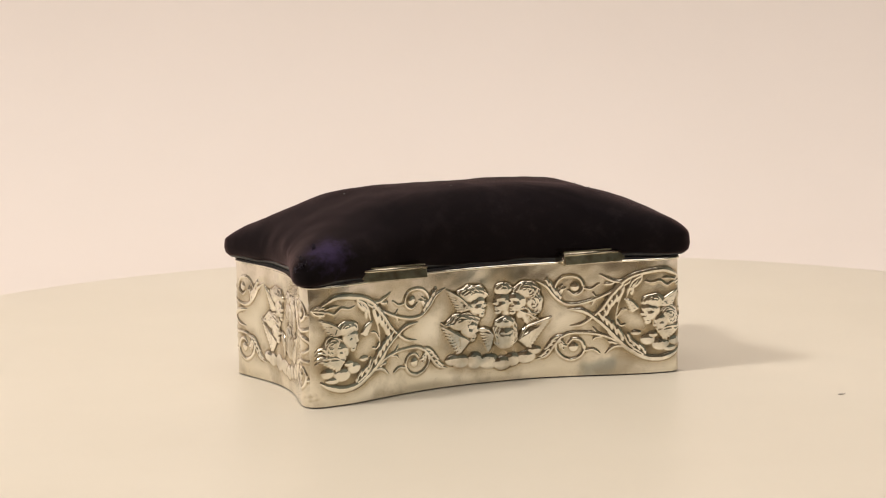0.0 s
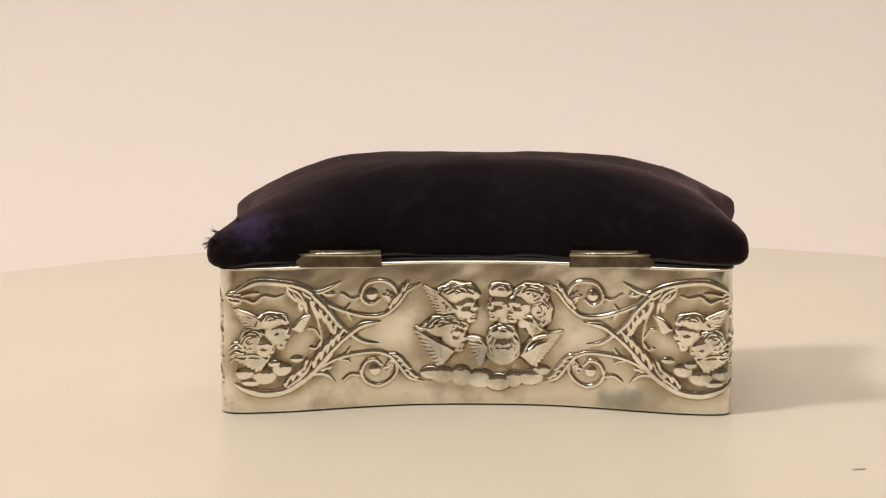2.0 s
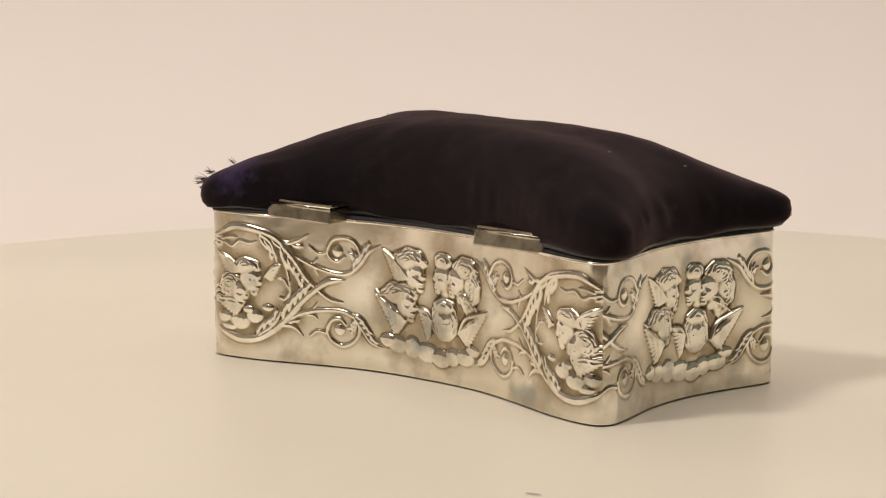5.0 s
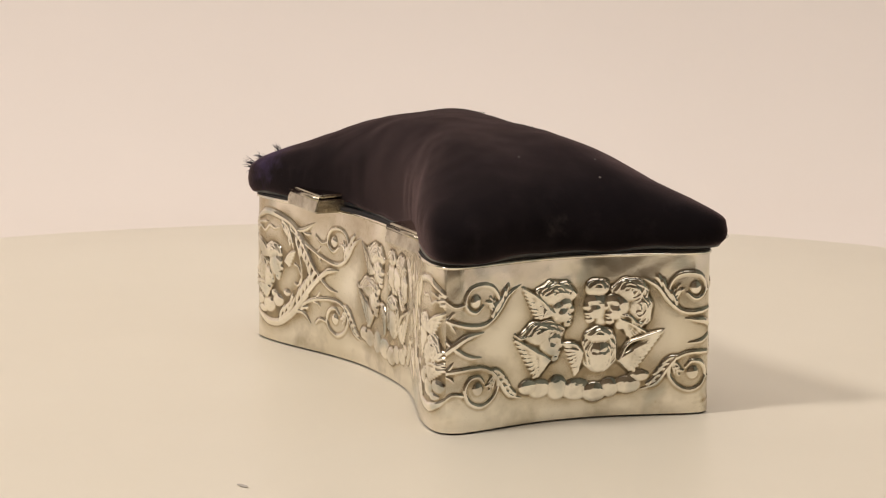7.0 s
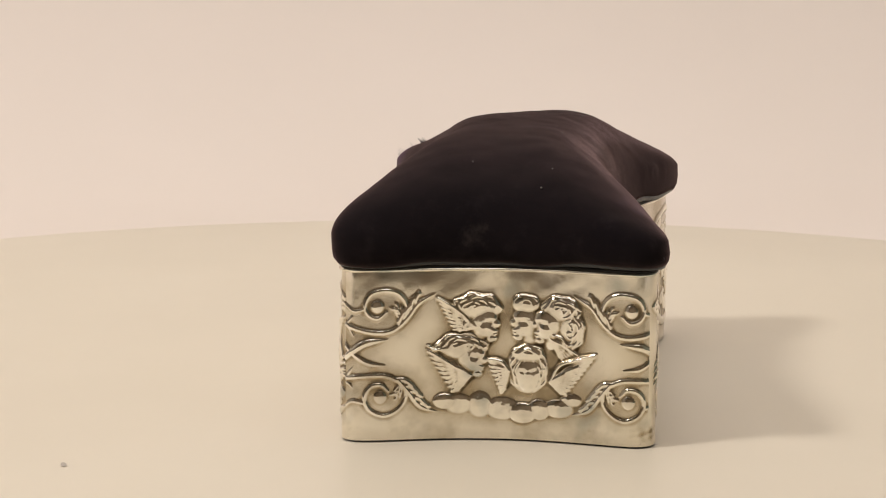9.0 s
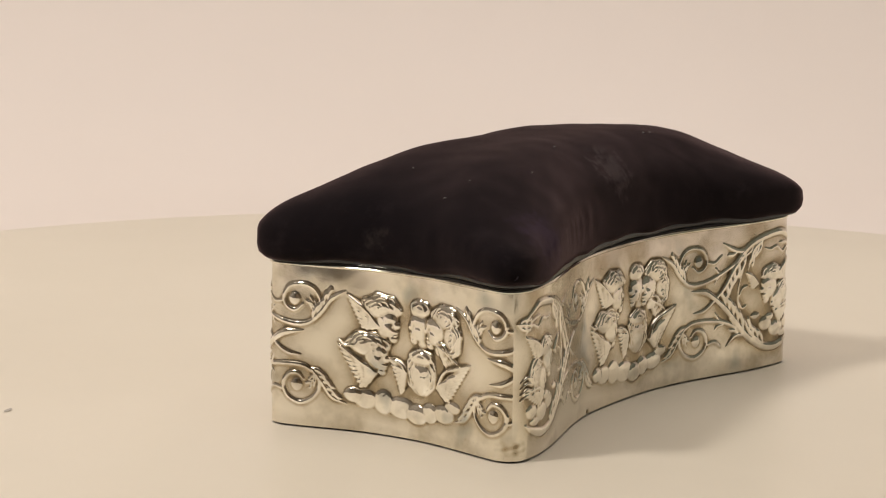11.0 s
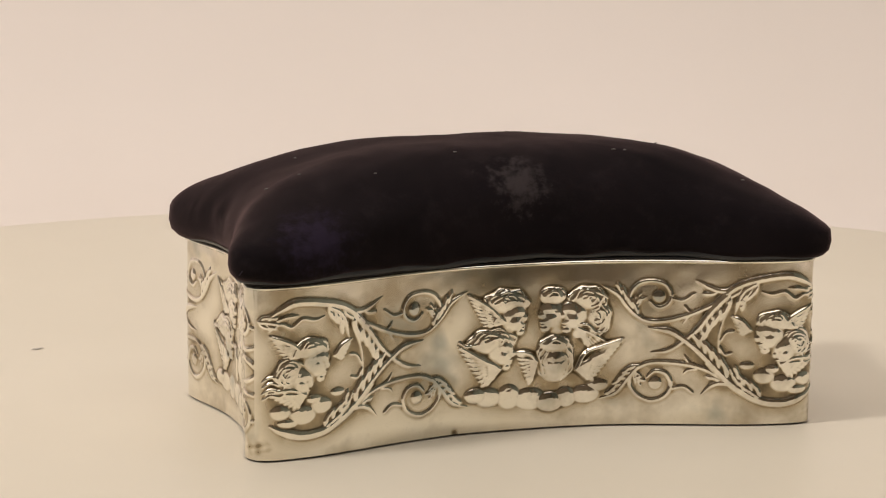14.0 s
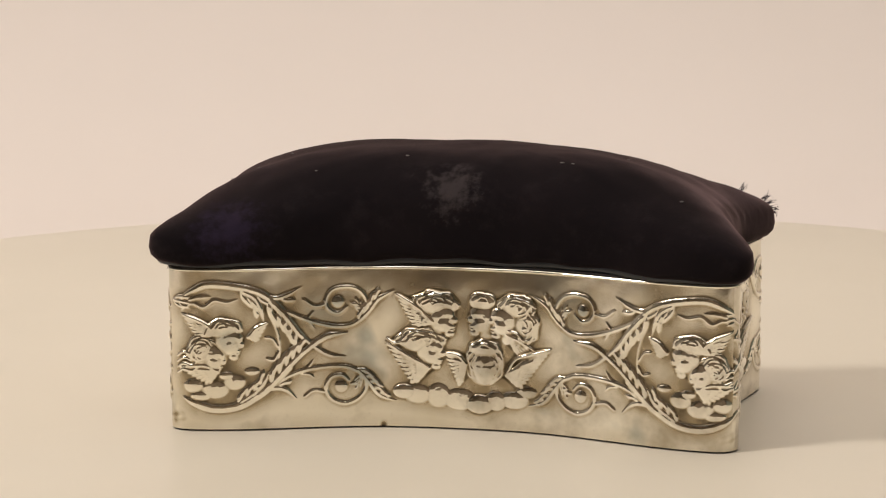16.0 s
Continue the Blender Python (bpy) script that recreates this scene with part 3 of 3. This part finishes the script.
        cut_sheet("upper_border", places, normal, t, mine[:, None] & (up >= 200)[None], box, "plain silver border with tarnish and painted shade")
        cut_sheet("lower_border", places, normal, t, mine[:, None] & (up < 12)[None], box, "plain silver border with tarnish and painted shade")


def cut_sheet(name, places, normal, tarnish_shade, keep, box, label):
    n, m = places.shape[:2]
    i, j = np.nonzero(keep)
    k = (i + 1) % n
    quads = np.stack([i * m + j, k * m + j, k * m + j + 1, i * m + j + 1], 1)
    used, faces = np.unique(quads, return_inverse=True)
    mesh = bpy.data.meshes.new(name)
    mesh.from_pydata(places.reshape(-1, 3)[used].tolist(), [], faces.reshape(-1, 4).tolist())
    mesh.attributes.new("tarnish_shade", "FLOAT", "POINT").data.foreach_set("value", tarnish_shade.reshape(-1)[used].astype(np.float32))
    for p in mesh.polygons:
        p.use_smooth = True
    mesh.normals_split_custom_set_from_vertices(normal.reshape(-1, 3)[used].tolist())
    mesh.materials.append(SILVER)
    ob = new(name, mesh)
    ob.parent = box
    ob["label"] = label
    return ob


# ---- the box ----


def build_box():
    thing = tagged(new("trinket_box"), "antique embossed silver trinket box with dark velvet pincushion lid", "trinket box")
    build_walls(thing)
    ring = [(-0.0001 + 0.00055 * math.cos(a), WALL + 0.0001 + 0.00045 * math.sin(a)) for a in [2 * math.pi * i / 10 for i in range(11)]]
    part("rim", grid_mesh(swept(ring)), PLAIN_SILVER, thing, "rolled silver rim")
    part("lining", grid_mesh(swept([(-0.0011, 0.0012), (-0.0013, WALL - 0.0040), (-0.0014, WALL)])), SHADOW_BOARD, thing, "dark inner lining")
    part("base_plate", grid_mesh(swept([(-0.0016, 0.0), (-0.0012, 0.0), (-0.0008, 0.0005), (-0.0008, 0.0014)]), cap_start=True, cap_end=True), SHADOW_BOARD, thing, "dark base board")
    part("lid_board", grid_mesh(swept([(-0.0010, WALL + 0.0003), (0.0000, WALL + 0.0004), (0.0002, WALL + 0.0008), (-0.0006, WALL + 0.0012)]), cap_start=True, cap_end=True), SHADOW_BOARD, thing, "dark lid board")
    part("satin_band", satin(), SATIN, thing, "glossy black satin edging under the velvet")
    part("pincushion", cushion(), VELVET, thing, "dark purple velvet cushion, worn at the corners")
    for k, tuft in enumerate(TUFTS):
        part("frayed_tuft", frays(k, *tuft), THREAD, thing, "frayed velvet threads")["kind"] = "stuff"
    for x, y, r in ((-0.012, -0.010, 0.00035), (0.021, -0.0125, 0.0004), (0.0235, -0.0122, 0.0003), (-0.030, -0.016, 0.0003), (-0.045, -0.010, 0.0003), (0.034, -0.004, 0.0003), (0.005, 0.008, 0.0003), (-0.041, 0.006, 0.0003), (-0.051, -0.008, 0.00045), (0.047, -0.020, 0.0004)):
        part("lint", speck(x, y, 0.75 * r), LINT, thing, "pale lint")
    hinge = build_hinge(thing, 1)
    other = build_hinge(thing, -1)
    return thing


def build_hinge(box, sign):
    x0, x1 = (0.0216, 0.0416) if sign > 0 else (-0.0416, -0.0218)
    body = slab(x0, x1, 0.0215, 0.0288, WALL - 0.0001, WALL + 0.0032, 0.0004)
    for v in body.verts:  # its face leans back a little
        v.co.y -= 0.0007 * (v.co.z - WALL) / 0.0032
    leaf = part("hinge", body, HINGE_SILVER, box, "silver hinge", smooth=False)
    top = slab(x0 + 0.0002, x1 - 0.0002, 0.0205, 0.0276, WALL + 0.0033, WALL + 0.0041, 0.00035)
    for v in top.verts:
        v.co.z += (0.0276 - v.co.y) * 0.05
    part("lid_leaf", top, HINGE_SILVER, leaf, "upper hinge leaf", smooth=False)
    rings = [[(x, 0.0279 + 0.00055 * math.cos(a), WALL + 0.0031 + 0.00055 * math.sin(a)) for a in [2 * math.pi * i / 12 for i in range(12)]] for x in (x0 + 0.0001, x1 - 0.0001)]
    part("knuckle", grid_mesh(rings, cap_start=True, cap_end=True), HINGE_SILVER, leaf, "hinge pin tube")
    return leaf


EDGE_N = 288


def cushion_edge():
    xy, out, _, _ = outline(EDGE_N)
    corner = np.clip((np.abs(xy[:, 0]) - 0.036) / 0.025, 0, 1) * np.clip((np.abs(xy[:, 1]) - 0.010) / 0.019, 0, 1)
    edge = xy + out * 0.0010 + xy * (0.030 * corner)[:, None]
    edge[:, 1] *= 1 + 0.09 * np.clip((edge[:, 0] - 0.030) / 0.030, 0, 1)  # the worn end has spread
    return edge - (0.0017, 0.0), corner


def lift(i):
    a = 2 * math.pi * i / EDGE_N
    return 0.00035 * math.sin(5 * a + 0.6) + 0.0003 * math.sin(11 * a + 2.0) + 0.0002 * math.sin(23 * a)


def satin():
    edge, _ = cushion_edge()
    rings = []
    for k, z in ((0.965, 0.0352), (0.980, 0.0352), (0.986, 0.0358), (0.984, 0.0366), (0.965, 0.0372)):
        rings.append([warped((k * x, k * y, z + 0.6 * lift(i))) for i, (x, y) in enumerate(edge)])
    return grid_mesh(rings, cap_start=True, cap_end=True)


def inflated():
    """The shape that a skin takes when it is blown up over the cushion's outline: solved once on a 1 mm grid."""
    edge, _ = cushion_edge()
    xs, ys = np.arange(-0.066, 0.0661, 0.001), np.arange(-0.036, 0.0361, 0.001)
    gx, gy = np.meshgrid(xs, ys, indexing="ij")
    inside = np.zeros(gx.shape, bool)
    for (x0, y0), (x1, y1) in zip(edge, np.roll(edge, -1, 0)):
        if y0 != y1:
            inside ^= ((gy < y0) != (gy < y1)) & (gx < x0 + (gy - y0) * (x1 - x0) / (y1 - y0))
    h = np.zeros(gx.shape)
    for _ in range(2500):
        h[1:-1, 1:-1] = (h[2:, 1:-1] + h[:-2, 1:-1] + h[1:-1, 2:] + h[1:-1, :-2] + 1) / 4
        h *= inside
    return xs, ys, h / h.max()


SKIN = inflated()


def skin_height(x, y):
    xs, ys, h = SKIN
    a, b = np.clip((x - xs[0]) / 0.001, 0, len(xs) - 1.01), np.clip((y - ys[0]) / 0.001, 0, len(ys) - 1.01)
    i, j = a.astype(int), b.astype(int)
    a, b = a - i, b - j
    n = h[i, j] * (1 - a) * (1 - b) + h[i + 1, j] * a * (1 - b) + h[i, j + 1] * (1 - a) * b + h[i + 1, j + 1] * a * b
    return np.clip(n, 0, 1) ** 0.62 * (1 - 0.085 * x / 0.062 - 0.16 * (x / 0.062) ** 2 - 0.07 * (x / 0.062) * (y / 0.031) + 0.035 * y / 0.031)


def cushion_rings():
    edge, corner = cushion_edge()
    rings = []
    for k, z in ((0.955, 0.0360), (0.985, 0.0360), (1.002, 0.0371), (1.008, 0.0387)):
        rings.append([(k * x, k * y, z + lift(i) - 0.0005 * c) for i, ((x, y), c) in enumerate(zip(edge, corner))])
    for j in range(44):
        k = max(1.004 * (1 - (j / 43.0) ** 1.25), 0.003)
        x, y = edge[:, 0] * k, edge[:, 1] * k
        plump = np.exp(-(((k - 0.90) / 0.13) ** 2)) * min(1.0, max(0.0, (1.004 - k) / 0.03)) ** 0.5
        zs = 0.0400 + 0.0179 * skin_height(x, y) + 0.0014 * corner * plump
        rings.append([(float(a), float(b), float(c) + lift(i) * k**4) for i, (a, b, c) in enumerate(zip(x, y, zs))])
    return rings


def warped(p):
    """The stuffing has settled unevenly: the cushion leans and bulges a little."""
    x, y, z = p[0] / 0.06, p[1] / 0.03, p[2]
    plump = -0.1264 + 0.1132 * x - 0.0038 * y - 0.2681 * x * x + 0.018 * x * y - 0.0206 * y * y - 0.1561 * x**3 + 0.0713 * x * x * y
    if z > 0.040:
        z = 0.040 + 0.020 * ((z - 0.040) / 0.020) ** 0.787 * (1 + plump)
    lean = 0.01 * min(1.0, max(0.0, (p[2] - 0.040) / 0.018))
    swell = sum(k * math.exp(-(((x - a) / 0.42) ** 2) - ((y - b) / 0.42) ** 2) for a, b, k in ((-0.6, -0.45, 0.3473), (0.6, -0.45, 0.2659), (-0.6, 0.45, 0.2732), (0.6, 0.45, 0.0496), (0, -0.5, 0.2032), (0, 0.5, 0.2378)))
    z += 0.01 * swell * min(1.0, max(0.0, (p[2] - 0.040) / 0.004))
    return (p[0] * (1.0007 + 0.0026 * x * x * y * y) + 0.00131 + 0.011 * lean, p[1] * (0.9655 - 0.0342 * x) - 0.00051 + (0.1893 - 0.2551 * x) * lean, z)


RINGS = [[warped(p) for p in ring] for ring in cushion_rings()]


def cushion():
    bm = grid_mesh(RINGS, cap_start=True, cap_end=True)
    top = [v for v in bm.verts if v.co.z > 0.0425]
    for _ in range(10):
        bmesh.ops.smooth_vert(bm, verts=top, factor=0.5, use_axis_x=False, use_axis_y=False, use_axis_z=True)
    for v in bm.verts:
        p = v.co * 60
        v.co.z += 0.0005 * noise.noise(p) + 0.0002 * noise.noise(p * 3.1)
    return bm


def cushion_point(x, y):
    """The velvet's surface over a place."""
    best = None
    for ring in RINGS[5:]:
        for p in ring:
            d = (p[0] - x) ** 2 + (p[1] - y) ** 2
            if best is None or d < best[0]:
                best = (d, p)
    return Vector(best[1])


def speck(x, y, r):
    bm = bmesh.new()
    bmesh.ops.create_icosphere(bm, subdivisions=1, radius=r)
    c = cushion_point(x, y)
    for v in bm.verts:
        v.co = Vector((v.co.x * 1.8, v.co.y * 0.7, v.co.z * 0.6)) + c + Vector((0, 0, r * 0.4))
    return bm


TUFTS = [
    ((0.0580, 0.0328, 0.0406), 0.0006, 22, (0.60, 0.90, 0.20), 0.0036),
    ((0.0582, 0.0312, 0.0424), 0.0005, 14, (0.50, 0.60, 0.60), 0.0024),
    ((0.0534, 0.0282, 0.0449), 0.0005, 14, (0.45, 0.45, 0.80), 0.0022),
    ((0.0600, 0.0325, 0.0395), 0.0012, 14, (0.80, 0.60, 0.00), 0.0012),
    ((-0.0616, -0.0306, 0.0385), 0.0014, 12, (-0.8, -0.4, -0.2), 0.0012),
    ((-0.0610, 0.0302, 0.0395), 0.0014, 10, (-0.7, 0.6, 0.1), 0.0012),
]


def frays(seed, root, spread, count, way, reach):
    """A tuft of loose threads at a worn corner."""
    rng = random.Random(seed)
    root = warped(root)
    bm = bmesh.new()
    for _ in range(count):
        p = Vector(root) + Vector([rng.uniform(-spread, spread) for _ in range(3)])
        d = (Vector(way) + Vector([rng.gauss(0, 0.28) for _ in range(3)])).normalized()
        bend = (Vector(root) - p) / reach
        size = reach * rng.uniform(0.55, 1.1)
        last = None
        for s in range(5):
            c = p + d * size * (s / 4) + bend * size * 0.5 * (s / 4) ** 2
            r = 0.00014 * (1 - 0.8 * s / 4)
            ring = [bm.verts.new(c + Vector((r * math.cos(a), r * math.sin(a), r * math.sin(a + 1)))) for a in (0, 2.1, 4.2)]
            if last:
                for i in range(3):
                    bm.faces.new((last[i], last[(i + 1) % 3], ring[(i + 1) % 3], ring[i]))
            last = ring
    return bm

build_place()
TURNTABLE = build_turntable()
BOX = build_box()

# degrees by which turntable and box have turned
TURNS = [
    (0, 204.79), (0.5, 198.23), (1, 191.61), (1.5, 184.95), (2, 178.27), (2.5, 171.57), (3, 164.87), (3.5, 158.18),
    (4, 151.50), (6.5, 118.09), (7, 111.53), (7.5, 104.92), (8, 98.26), (8.5, 91.56), (11, 58.01), (11.5, 51.34),
    (12, 44.69), (12.5, 38.05), (13, 31.40), (13.5, 24.73), (14, 18.05), (14.5, 11.36), (15, 4.67), (15.5, -2.03),
    (16, -8.74),
]
STANDS = Matrix.Translation((0.0049, -0.0168, 0))  # where the box stands on the disc


def motions():
    walk(TURNTABLE, [(t, pose(0, 0, 0, 0, 0, a - 0.74)) for t, a in TURNS])
    walk(BOX, [(t, pose(0, 0, 0, 0, 0, a - 0.74) @ STANDS) for t, a in TURNS])


motions()
